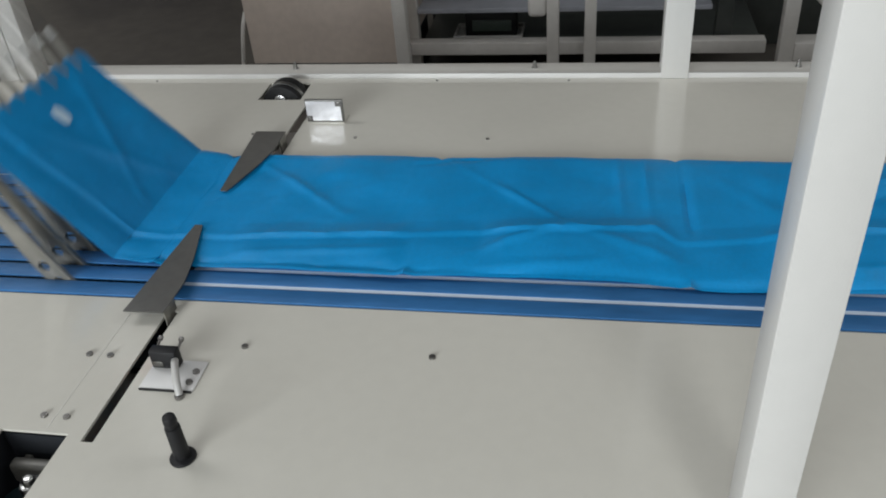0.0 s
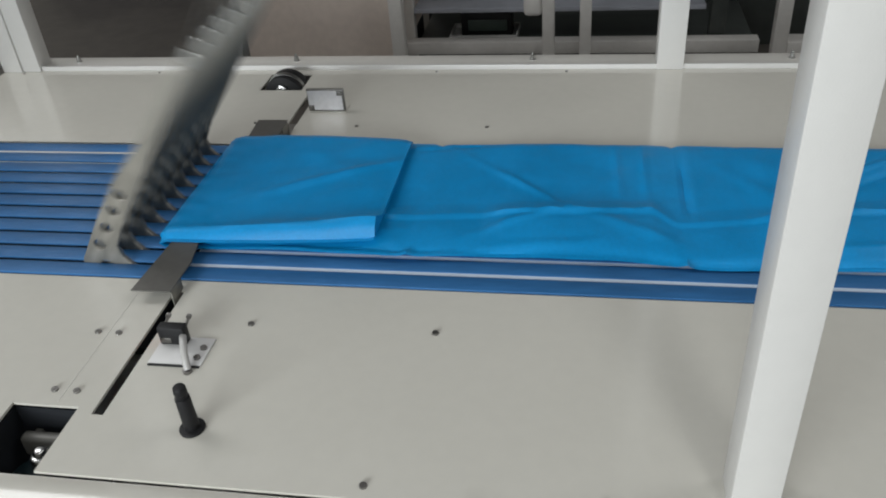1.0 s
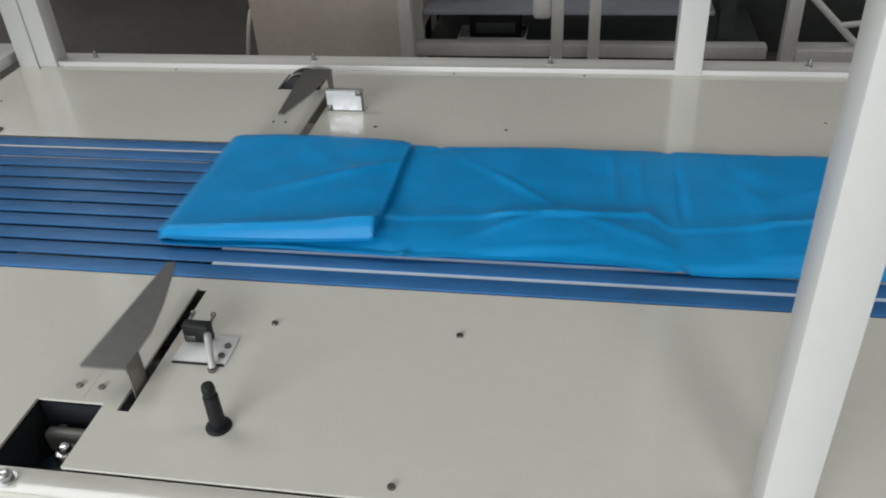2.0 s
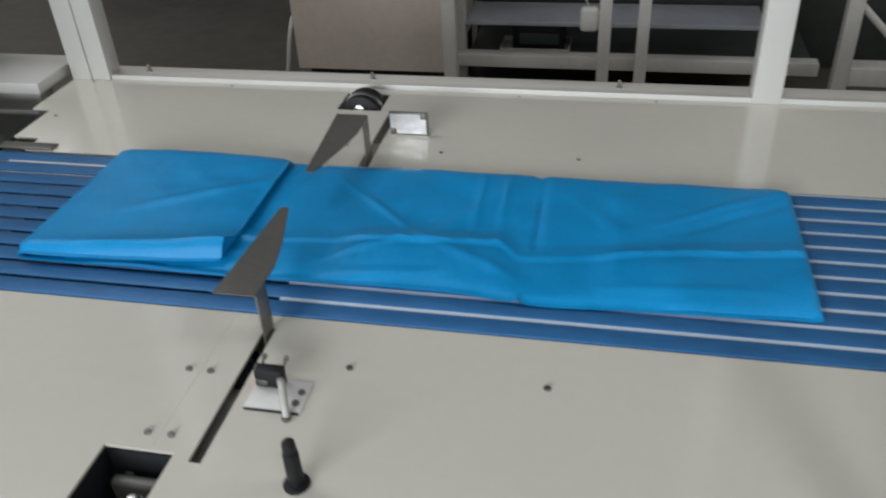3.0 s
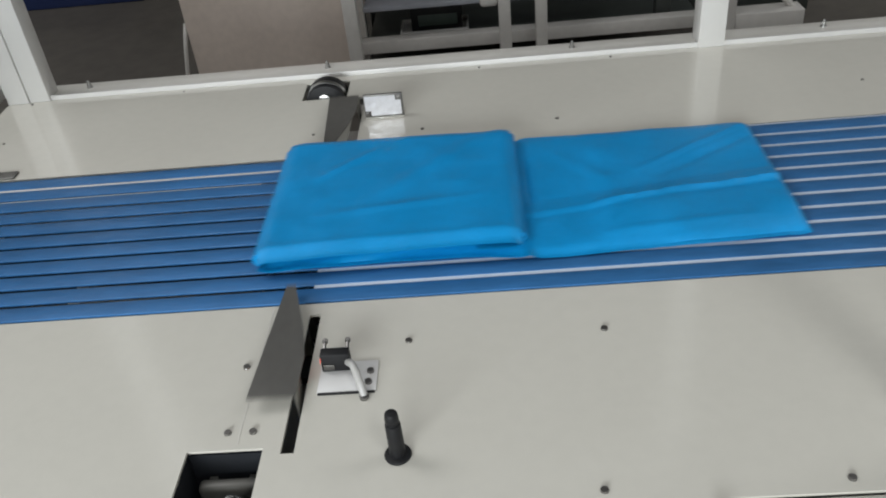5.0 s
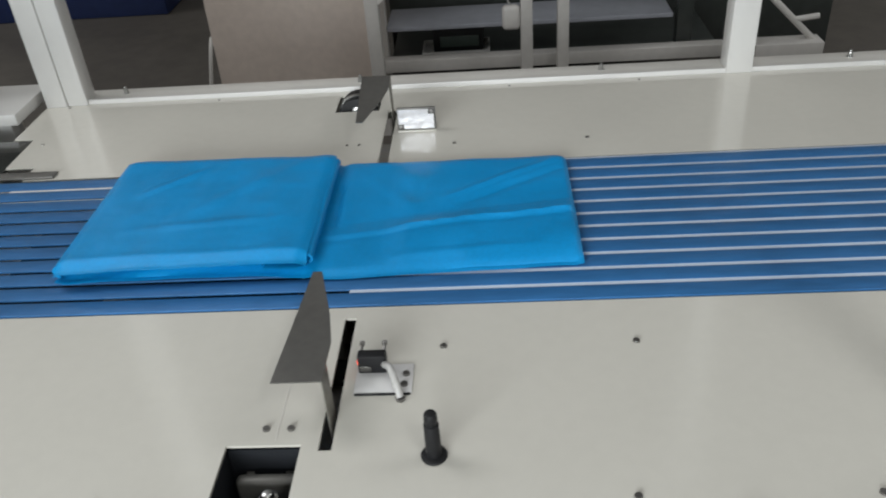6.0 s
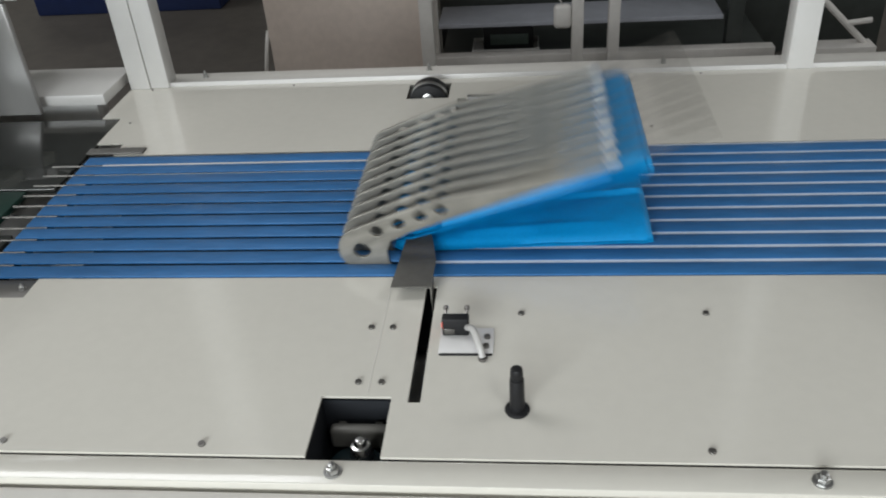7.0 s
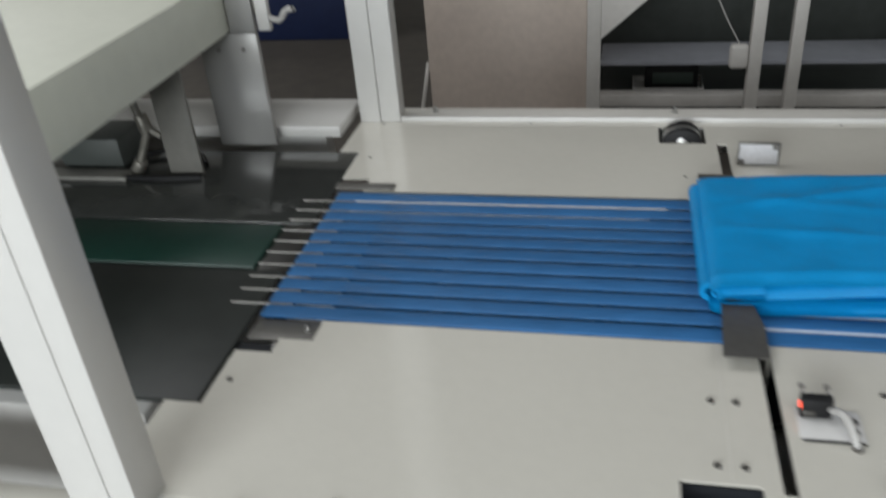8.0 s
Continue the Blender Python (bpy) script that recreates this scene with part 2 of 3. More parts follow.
# posts
part("post", one_box(-0.735, -0.6968, 0.680, 0.722, TOP, 1.95, bevel=0.0012), WHITE, machine)
part("post", one_box(-0.696, -0.660, 0.683, 0.722, TOP, 1.95, bevel=0.0012), WHITE, machine)
part("post", one_box(0.456, 0.499, 0.684, 0.727, TOP, 1.95, bevel=0.0012), WHITE, machine)
part("post", one_box(0.4655, 0.502, -0.197, -0.160, TOP, 1.95, bevel=0.0012), WHITE, machine)
part("post", one_box(-0.742, -0.6998, -0.2435, -0.20, TOP, 1.95, bevel=0.0012), WHITE, machine)
part("post", one_box(-0.699, -0.673, -0.2435, -0.20, TOP, 1.95, bevel=0.0012), WHITE, machine)
part("top_beam", one_box(-0.742, 0.503, -0.2435, -0.155, 1.951, 2.0, bevel=0.003), WHITE, machine)
part("top_beam", one_box(-0.742, 0.503, 0.68, 0.727, 1.951, 2.0, bevel=0.003), WHITE, machine)

# belts: eleven in each half, side by side
PITCH, GAP0 = 0.0303, 0.100
GAPS = [GAP0 + PITCH * i for i in range(10)]
for i in range(11):
    y = GAP0 + PITCH * (i - 0.5)
    w = 0.0120
    part("belt", one_box(-0.688, 1.39, y - w, y + w, BELT_TOP - 0.003, BELT_TOP, bevel=0.0008), BELT, machine)
part("slider_bed", one_box(-0.113, 1.39, 0.074, 0.406, 0.884, 0.9012, bevel=0.001), BED, machine, "pale bed showing between the belts")
part("gap_strip", one_box(-0.655, -0.195, GAPS[9] - 0.0028, GAPS[9] + 0.0028, 0.89, 0.9014, bevel=0.0005), WHITE, machine)
part("gap_strip", one_box(-0.655, -0.22, GAPS[8] - 0.0020, GAPS[8] + 0.0012, 0.885, 0.9004, bevel=0.0005), RAILP, machine)
part("end_roller", one_rod((-0.678, 0.075, 0.886), (-0.678, 0.405, 0.886), 0.0115, 20), DARK, machine)
for g in GAPS:
    part("guide_rod", one_rod((-0.738, g, 0.9), (-0.655, g, 0.9), 0.0016, 8), BLADE, machine)
part("corner_bracket", one_box(-0.70, -0.605, 0.4105, 0.430, 0.9005, 0.9035, bevel=0.0008), BLADE, machine)
part("corner_bracket", one_box(-0.69, -0.607, 0.034, 0.0735, 0.893, 0.897, bevel=0.0008), BLADE, machine)
part("corner_bracket", one_box(-0.725, -0.649, 0.009, 0.031, 0.886, 0.892, bevel=0.0008), DARK, machine)

# ---- folding levers on their shaft ----
SHAFT_Z = 0.868
shaft = part("lever_shaft", one_rod((0, 0.08, 0), (0, 0.40, 0), 0.011, 20), STEEL, machine, "turning steel shaft with ten folding levers")
shaft.location = (FOLD, 0, SHAFT_Z)


def lever_mesh():
    """A lever as it lies folded over: the hooked arm, the drilled bar, a ferrule and a thin rod at its tip."""
    rim = [(0.016, 0.0), (0.016, 0.034), (0.020, 0.048), (0.030, 0.059), (0.06, 0.0625), (0.18, 0.0605), (0.315, 0.0585),
           (0.316, 0.0655), (0.26, 0.0705), (0.19, 0.0785), (0.14, 0.0870), (0.115, 0.0905), (0.06, 0.0920), (0.02, 0.0915)]
    rim += circle(-0.007, 0.0615, 0.0295, 10, 82, 190) + [(-0.034, 0.03), (-0.022, 0.0)] + circle(0, 0, 0.02, 8, 190, 350)
    holes = [circle(-0.008, 0.060, 0.0105)] + [circle(x, 0.0785, 0.0075, 14) for x in (0.021, 0.050, 0.079, 0.105)]
    me = cut_sheet([rim] + holes, 0.0058, 0.0007)
    bm = bmesh.new()
    bm.from_mesh(me)
    n = len(bm.faces)
    rod(bm, (0.312, 0, 0.062), (0.425, 0, 0.0630), 0.0016, 8)
    bm.faces.ensure_lookup_table()
    k = len(bm.faces)
    box(bm, 0.300, 0.317, -0.0034, 0.0034, 0.0582, 0.0664, bevel=0.0008)
    bm.faces.ensure_lookup_table()
    for f in bm.faces:
        f.material_index = 0 if f.index < n else 2 if f.index < k else 1
    me = mesh_of(bm, "lever", [STEEL, FERRULE, ROD], smooth=False)
    for p in me.polygons:
        p.use_smooth = p.material_index == 2
    return me


LEVER = lever_mesh()
LEVER.transform(Matrix.Rotation(radians(180), 4, "Y"))  # at rest it lies on its back, below the belts
for g in GAPS:
    lv = new("lever", LEVER)
    lv.parent, lv.location = shaft, (0, g, 0)
    tagged(lv, "drilled steel folding lever with a thin rod tip")


# ---- blades that hold the garment down at the fold ----
def blade_bm(sign):
    """A tapered sheet, its wide end outwards, with a strip bent down into the slot. sign: 1 at the front, -1 at the rear."""
    pts = [(-0.025, 0), (0.022, 0), (0.023, 0.055), (0.015, 0.10), (-0.004, 0.172), (-0.014, 0.172)]
    bm = bmesh.new()
    top = [bm.verts.new((x, y * sign, 0.0008)) for x, y in pts]
    f = bm.faces.new(top)
    r = bmesh.ops.extrude_face_region(bm, geom=[f])
    bmesh.ops.translate(bm, vec=(0, 0, -0.0016), verts=[e for e in r["geom"] if isinstance(e, bmesh.types.BMVert)])
    bmesh.ops.recalc_face_normals(bm, faces=bm.faces[:])
    return bm


BLADE_X = -0.125
blades = []
for sign, y in ((1, 0.030), (-1, 0.458)):
    b = part("presser_blade", blade_bm(sign), BLADE, machine, "tapered grey sheet-steel blade on a bent strip", smooth=False)
    b.location = (BLADE_X, y, 0.915)
    st = one_box(0.0205, 0.0221, 0.002 if sign > 0 else -0.028, 0.028 if sign > 0 else -0.002, -0.10, 0.0004, bevel=0.0005)
    part("bent_strip", st, STEEL, b)
    blades.append(b)

# ---- screws, pulley, motor pit and fittings ----
bm = bmesh.new()
rod(bm, (0, 0, -0.004), (0, 0, 0.0022), 0.0042, 14, r2=0.0034)
rod(bm, (0, 0, 0.0018), (0, 0, 0.0026), 0.0018, 6)
SCREW = mesh_of(bm, "screw", [BOLT])
for plate, spots in ((front_plate, [(0, 0), (0.2, 0), (-0.165, -0.025), (-0.141, -0.025), (-0.165, -0.113), (-0.141, -0.113), (-0.676, -0.046),
                                    (0.171, -0.199), (0.37, -0.199), (-0.302, -0.2), (-0.503, -0.2), (0.57, -0.199)]),
                     (back_plate, [(0.0, 0.47), (0.2, 0.47), (0.658, 0.518), (-0.166, 0.478), (-0.147, 0.478), (-0.675, 0.53), (-0.69, 0.675), (0.09, 0.678), (0.31, 0.678), (-0.42, 0.678)])):
    for k, (x, y) in enumerate(spots):
        sc = new("screw", SCREW)
        sc.parent, sc.location = plate, (x, y, TOP)
        if plate == back_plate:
            sc.scale = (0.75, 0.75, 0.6) if k < 2 else (0.6, 0.6, 0.6)

bm = bmesh.new()
rod(bm, (0, 0, 0), (0, 0, 0.0015), 0.0095, 20)
rod(bm, (0, 0, 0.0015), (0, 0, 0.008), 0.0068, 6, bevel=0.0006)
rod(bm, (0, 0, 0.008), (0, 0, 0.0125), 0.004, 12, bevel=0.0006)
NUT = mesh_of(bm, "hex_bolt", [CHROME])
for rail, spots in ((front_rail, [(-0.595, -0.2295), (-0.169, -0.2295), (0.257, -0.2295)]), (rear_rail, [(-0.602, 0.722), (-0.173, 0.722), (0.251, 0.722), (0.673, 0.722)])):
    for x, y in spots:
        nb = new("hex_bolt", NUT)
        nb.parent, nb.location = rail, (x, y, 0.8985 if rail == front_rail else 0.904)
        nb.scale = (0.9, 0.9, 0.9) if rail == front_rail else (0.55, 0.55, 1.0)

pulley = part("pulley", one_rod((-0.165, 0.612, 0.884), (-0.165, 0.655, 0.884), 0.034, 32, bevel=0.002), BLACK, machine, "dark pulley showing through the deck")
part("rim_band", one_rod((-0.165, 0.625, 0.884), (-0.165, 0.634, 0.884), 0.0348, 32), CHROME, pulley, "bright steel band")
part("hub", one_rod((-0.165, 0.606, 0.896), (-0.165, 0.6118, 0.896), 0.010, 20, bevel=0.001), CHROME, pulley, "bright steel hub")

# recess walls take a near-black colour that holds the shade inside
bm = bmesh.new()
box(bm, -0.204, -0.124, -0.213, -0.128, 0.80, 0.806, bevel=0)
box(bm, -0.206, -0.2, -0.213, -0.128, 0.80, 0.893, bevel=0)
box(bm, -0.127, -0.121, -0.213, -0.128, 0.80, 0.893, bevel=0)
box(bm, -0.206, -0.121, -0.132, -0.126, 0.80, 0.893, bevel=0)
pit = part("motor_recess", bm, DARK, machine, "recess in the deck, coloured near-black for its shade")
bm = one_box(-0.1925, -0.133, -0.154, -0.140, 0.846, 0.872, bevel=0.005, seg=3)
box(bm, -0.186, -0.178, -0.139, -0.1335, 0.850, 0.866, bevel=0.001)
box(bm, -0.148, -0.140, -0.139, -0.1335, 0.850, 0.866, bevel=0.001)
part("motor_clamp_bar", bm, DULL, pit, "dull grey clamp bar")
TEAL = material("blue_black_enamel", (0.010, 0.022, 0.027), 0.3, 0, 0.05, 60)
bm = one_rod((-0.163, -0.180, 0.806), (-0.163, -0.180, 0.852), 0.031, 32, r2=0.029, bevel=0.005)
part("motor_body", bm, TEAL, pit, "blue-black motor body")
# cap added to give the motor body its bright highlight
bm = one_rod((-0.157, -0.170, 0.8525), (-0.157, -0.170, 0.872), 0.0125, 24, r2=0.0105, bevel=0.004)
rod(bm, (-0.157, -0.170, 0.872), (-0.157, -0.170, 0.8785), 0.0075, 20, r2=0.005, bevel=0.002)
part("highlight_cap", bm, CAPSTEEL, pit, "bright steel cap standing in for the motor's highlight")
pipe([(-0.188, -0.196, 0.84), (-0.180, -0.200, 0.862), (-0.166, -0.203, 0.858), (-0.150, -0.203, 0.835)], 0.0032, BLACK, "motor_cable", pit)

bm = one_rod((-0.003, -0.15, TOP), (-0.003, -0.15, TOP + 0.003), 0.0122, 28, bevel=0.001)
knob = part("knob_flange", bm, BLACK, machine, "black plastic locking pin")
bm = bmesh.new()
rod(bm, (-0.003, -0.15, TOP + 0.003), (-0.003, -0.15, TOP + 0.041), 0.0074, 24, r2=0.0069, bevel=0.0006)
rod(bm, (-0.003, -0.15, TOP + 0.041), (-0.003, -0.15, TOP + 0.045), 0.0056, 24)
rod(bm, (-0.003, -0.15, TOP + 0.045), (-0.003, -0.15, TOP + 0.054), 0.0064, 24, r2=0.0056, bevel=0.0016)
part("knob_grip", bm, BLACK, knob)

# upright reflector that faces the sensor across the belts
reflector = tagged(empty("reflector", -0.059, 0.520, TOP), "upright silver-white reflector plate in a dark frame", "reflector")
part("foot_plate", one_box(-0.030, 0.030, -0.004, 0.026, 0.0, 0.0018, bevel=0.0005), DECK, reflector)
part("back_frame", one_box(-0.030, 0.030, -0.0015, 0.0035, 0.002, 0.0390, bevel=0.001), BLADE, reflector, "dark grey frame")
bm = bmesh.new()
nx, ny = 20, 12
vv = [[bm.verts.new((-0.0285 + 0.0555 * i / nx, -0.0026 + 0.0007 * noise.noise(Vector((i * 0.3, j * 0.35, 3))), 0.0045 + 0.032 * j / ny)) for j in range(ny + 1)] for i in range(nx + 1)]
for i in range(nx):
    for j in range(ny):
        if not ((i < 3 and j < 3) or (i >= nx - 3 and j >= ny - 3)):
            bm.faces.new((vv[i][j], vv[i + 1][j], vv[i + 1][j + 1], vv[i][j + 1]))
r = bmesh.ops.extrude_face_region(bm, geom=bm.faces[:])
bmesh.ops.translate(bm, vec=(0, 0.0008, 0), verts=[e for e in r["geom"] if isinstance(e, bmesh.types.BMVert)])
bmesh.ops.delete(bm, geom=[w for w in bm.verts if not w.link_faces], context="VERTS")
bmesh.ops.recalc_face_normals(bm, faces=bm.faces[:])
part("reflective_face", bm, FOIL, reflector, "silver-white reflective face")
for x, z in ((-0.0255, 0.008), (0.0245, 0.033)):
    part("fixing_screw", one_rod((x, -0.0045, z), (x, -0.0014, z), 0.0032, 12, bevel=0.0005), BOLT, reflector)

# ---- light sensor beside the slot ----
sensor = tagged(empty("light_sensor", -0.07, -0.035, TOP), "small black light sensor on a bent cream bracket, with cable", "sensor")
part("bracket", one_box(-0.017, 0.041, -0.034, 0.008, 0.0, 0.0018, bevel=0.0006), PALE, sensor, "white bracket")
part("bracket_edge", one_box(-0.016, 0.040, -0.0362, -0.0346, 0.0, 0.0022, bevel=0.0003), BLACK, sensor)
part("housing", one_box(-0.0145, 0.0145, -0.006, 0.006, 0.002, 0.024, bevel=0.0016), BLACK, sensor)
part("lens_window", one_box(-0.0125, -0.001, -0.0068, -0.0058, 0.005, 0.012, bevel=0.0003), GLOSS, sensor)
part("signal_lamp", one_box(-0.0150, -0.0138, -0.004, 0.002, 0.012, 0.018, bevel=0.0003), RED, sensor, "small glowing red lamp")
for x in (-0.0115, 0.0115):
    bm = one_rod((x, 0.008, 0.018), (x, 0.016, 0.021), 0.0016, 10)
    rod(bm, (x, 0.016, 0.021), (x, 0.020, 0.0225), 0.0028, 12, bevel=0.0005)
    part("mounting_screw", bm, BOLT, sensor)
for x, y in ((0.034, -0.008), (0.033, -0.023)):
    s2 = new("screw", SCREW)
    s2.parent, s2.location = sensor, (x, y, 0.002)
pipe([(0.013, -0.006, 0.014), (0.020, -0.018, 0.020), (0.027, -0.034, 0.012), (0.0305, -0.041, 0.002)], 0.0038, CABLE, "cable", sensor, "short clear cable sleeve")
part("cable_gland", one_rod((0.0305, -0.042, -0.002), (0.0305, -0.042, 0.003), 0.0048, 16), BOLT, sensor)

# ---- the garment, in four panels that fold over one another ----
TK = 0.0076
H0, H1, H2 = 0.010, 0.316, 0.630
BEND = -0.042  # where the first flap bends as it is lifted
PANELS = ((-0.255, BEND), (BEND, H0), (H0, H1), (H1, H2), (H2, 0.948))
Y0, Y1 = 0.127, 0.394


def crease(x, y, x1, y1, x2, y2, width, depth):
    """The height of a soft straight crease between two points, fading to its ends."""
    dx, dy = x2 - x1, y2 - y1
    t = ((x - x1) * dx + (y - y1) * dy) / (dx * dx + dy * dy)
    u = max(0.0, min(1.0, t))
    d = math.hypot(x - x1 - u * dx, y - y1 - u * dy)
    return 1.15 * depth * math.exp(-(d / width) ** 2) * (0.35 + 0.65 * math.sin(math.pi * u))


def front(x):
    """The line of the cloth's front rim."""
    inset = 0.008 * math.sin(math.pi * (x - H1) / (H2 - H1)) ** 0.7 if H1 < x < H2 else 0.003 * math.sin(math.pi * (x - H0) / (H1 - H0)) if H0 < x < H1 else 0.0
    if x < H0:
        inset = 0.017 * min(1.0, (H0 - x) / 0.26) ** 1.3
    return Y0 + inset + 0.013 * max(0.0, (x - 0.66) / 0.29) + 0.0035 * noise.noise(Vector((x * 3.1, 1.5, 2))) + 0.0016 * noise.noise(Vector((x * 13, 5.5, 0)))


def corner(x, reach=0.016):
    """1 at a fold line or a free end, falling to 0 within reach of it."""
    return max(0.0, 1 - min(abs(x - h) for h in (PANELS[0][0], H0, H1, H2, PANELS[4][1])) / reach)


def rear(x):
    return Y1 - 0.007 * corner(x) ** 2 + 0.004 * noise.noise(Vector((x * 2.7, 4.5, 7))) + 0.002 * noise.noise(Vector((x * 9, 9.5, 1)))


def pleat(x):
    """The line of the lengthwise pleat, which jogs once."""
    if x < 0.61:
        y = 0.180 + 0.075 * max(0.0, x) ** 1.15
    else:
        y = 0.196 + 0.14 * (x - 0.62)
    k = max(0.0, min(1.0, (x - 0.595) / 0.028))
    if 0.595 < x < 0.623:
        y = 0.223 + (0.196 - 0.223) * k
    return y + 0.003 * noise.noise(Vector((x * 14, 0, 0)))


CREASES = ((0.33, 0.385, 0.50, 0.225, 0.0045, 0.0032), (0.50, 0.225, 0.36, 0.15, 0.006, 0.0026), (0.50, 0.225, 0.64, 0.15, 0.008, 0.002), (0.28, 0.37, 0.40, 0.40, 0.006, -0.002),
           (0.555, 0.39, 0.56, 0.25, 0.005, 0.0024), (0.59, 0.39, 0.592, 0.25, 0.004, 0.0024), (0.50, 0.225, 0.60, 0.36, 0.012, 0.0018), (0.78, 0.285, 0.94, 0.385, 0.0050, 0.0024),
           (0.80, 0.27, 0.95, 0.36, 0.007, -0.0022), (0.637, 0.385, 0.640, 0.205, 0.0045, -0.0034), (0.648, 0.385, 0.651, 0.205, 0.006, 0.0022), (0.66, 0.37, 0.74, 0.26, 0.010, 0.0018), (0.05, 0.38, 0.22, 0.24, 0.006, 0.0022), (0.10, 0.15, 0.30, 0.17, 0.006, 0.002),
           (-0.25, 0.36, -0.06, 0.24, 0.006, 0.0022), (-0.22, 0.21, -0.03, 0.33, 0.010, 0.002), (0.70, 0.15, 0.90, 0.165, 0.006, 0.0018), (0.40, 0.135, 0.55, 0.16, 0.008, 0.002))
UNDER_CREASES = ((-0.262, 0.33, -0.09, 0.23, 0.008, 0.0026), (-0.10, 0.37, -0.17, 0.30, 0.012, 0.0008), (0.05, 0.375, 0.20, 0.22, 0.012, 0.0015),
                 (0.19, 0.36, 0.26, 0.29, 0.006, 0.0024), (0.06, 0.22, 0.25, 0.20, 0.008, 0.0018), (0.36, 0.36, 0.60, 0.30, 0.009, 0.0022), (0.36, 0.28, 0.60, 0.33, 0.012, 0.002), (0.40, 0.22, 0.61, 0.25, 0.008, 0.002))


def upper(x, y):
    """The height of the cloth's upper side: a sloping front, a lengthwise pleat and soft creases."""
    p, f = pleat(x), front(x)
    d = y - f
    q = max(0.0, 1 - d / 0.022)
    roll = math.sqrt(max(0.0, 1 - q * q))
    if x < H0:
        z = 0.0075 + 0.0025 * roll - 0.0022 * min(1.0, max(0.0, (d - 0.012) / 0.035))
    else:
        w = 0.9 * (p - f) + 0.006 * noise.noise(Vector((x * 6, 3.3, 0)))
        e = min(1.0, max(0.0, d / w))
        k = min(1.0, max(0.0, (x - 0.28) / 0.04))
        z = 0.0020 + (0.0086 + 0.0052 * k) * (1 - (1 - e) ** 3.0) ** 0.6 - (0.003 + 0.004 * k) * min(1.0, max(0.0, (y - p) / 0.03))
    fold = (0.0022 if x < 0.28 else 0.0026) / (1 + math.exp(-(y - p) / 0.0010)) + 0.0012 * math.exp(-((y - p - 0.0025) / 0.0045) ** 2) - 0.0009 * math.exp(-((y - p + 0.006) / 0.007) ** 2)
    for c in CREASES:
        z += crease(x, y, *c)
    z -= 0.0032 * max(0.0, 1 - (rear(x) - y) / 0.014) ** 2
    hold = 0.0                                      # pressed flat where the blades hold it
    for a, b in ((0.0, 0.085), (0.31, 0.395), (0.625, 0.705)):
        hold = max(hold, min(1.0, max(0.0, (x - a + 0.03) / 0.03)) * min(1.0, max(0.0, (b + 0.03 - x) / 0.03)))
    z += 0.0030 * noise.noise(Vector((x * 8, y * 10, 1.3))) + 0.0015 * noise.noise(Vector((x * 19, y * 22, 4.1))) + 0.0005 * noise.noise(Vector((x * 60, y * 60, 9.1)))
    return z + hold * (min(z, 0.0075 + 0.35 * (z - 0.0075)) - z) + fold * (1 - 0.45 * hold)


def under(x, y):
    """The height of its lower side, which comes to view as the folds turn over."""
    f = front(x)
    d = y - f
    if x <= H0:                                     # the first flap ends in an open roll that widens to its tip
        g = min(1.0, max(0.0, -x / 0.242))
        r, ridge = 0.010 + 0.006 * g, 0.001 + 0.0135 * g
        q = max(0.0, 1 - d / r)
        z = 0.0070 * q - ridge * (math.sqrt(1 - q * q) if d < r else math.exp(-((d - r) / 0.016) ** 1.5))
        thin = max(0.0, 1 - (x + 0.255) / 0.06) ** 1.5 * min(1.0, max(0.0, (d - 0.03) / 0.03))
        z += 0.0050 * thin
    else:
        r = 0.015
        q = max(0.0, 1 - d / r)
        rise = 0.0065 - 0.0020 * min(1.0, max(0.0, (x - 0.24) / 0.15)) - 0.0045 * min(1.0, max(0.0, (x - 0.57) / 0.10))
        z = rise * q ** 1.1 - 0.0010 * math.exp(-((d - r) / 0.005) ** 2)
    z += 0.0024 * noise.noise(Vector((x * 8, y * 10, 7.7))) + 0.0013 * noise.noise(Vector((x * 20, y * 23, 2.2))) + 0.0004 * noise.noise(Vector((x * 60, y * 60, 5.1)))
    for c in UNDER_CREASES:
        z -= crease(x, y, *c)
    edge = max(0.0, 1 - (rear(x) - y) / 0.016) ** 2 + (corner(x, 0.014) ** 2 if x > -0.2 else 0.0)
    return z + 0.0042 * min(1.0, edge)


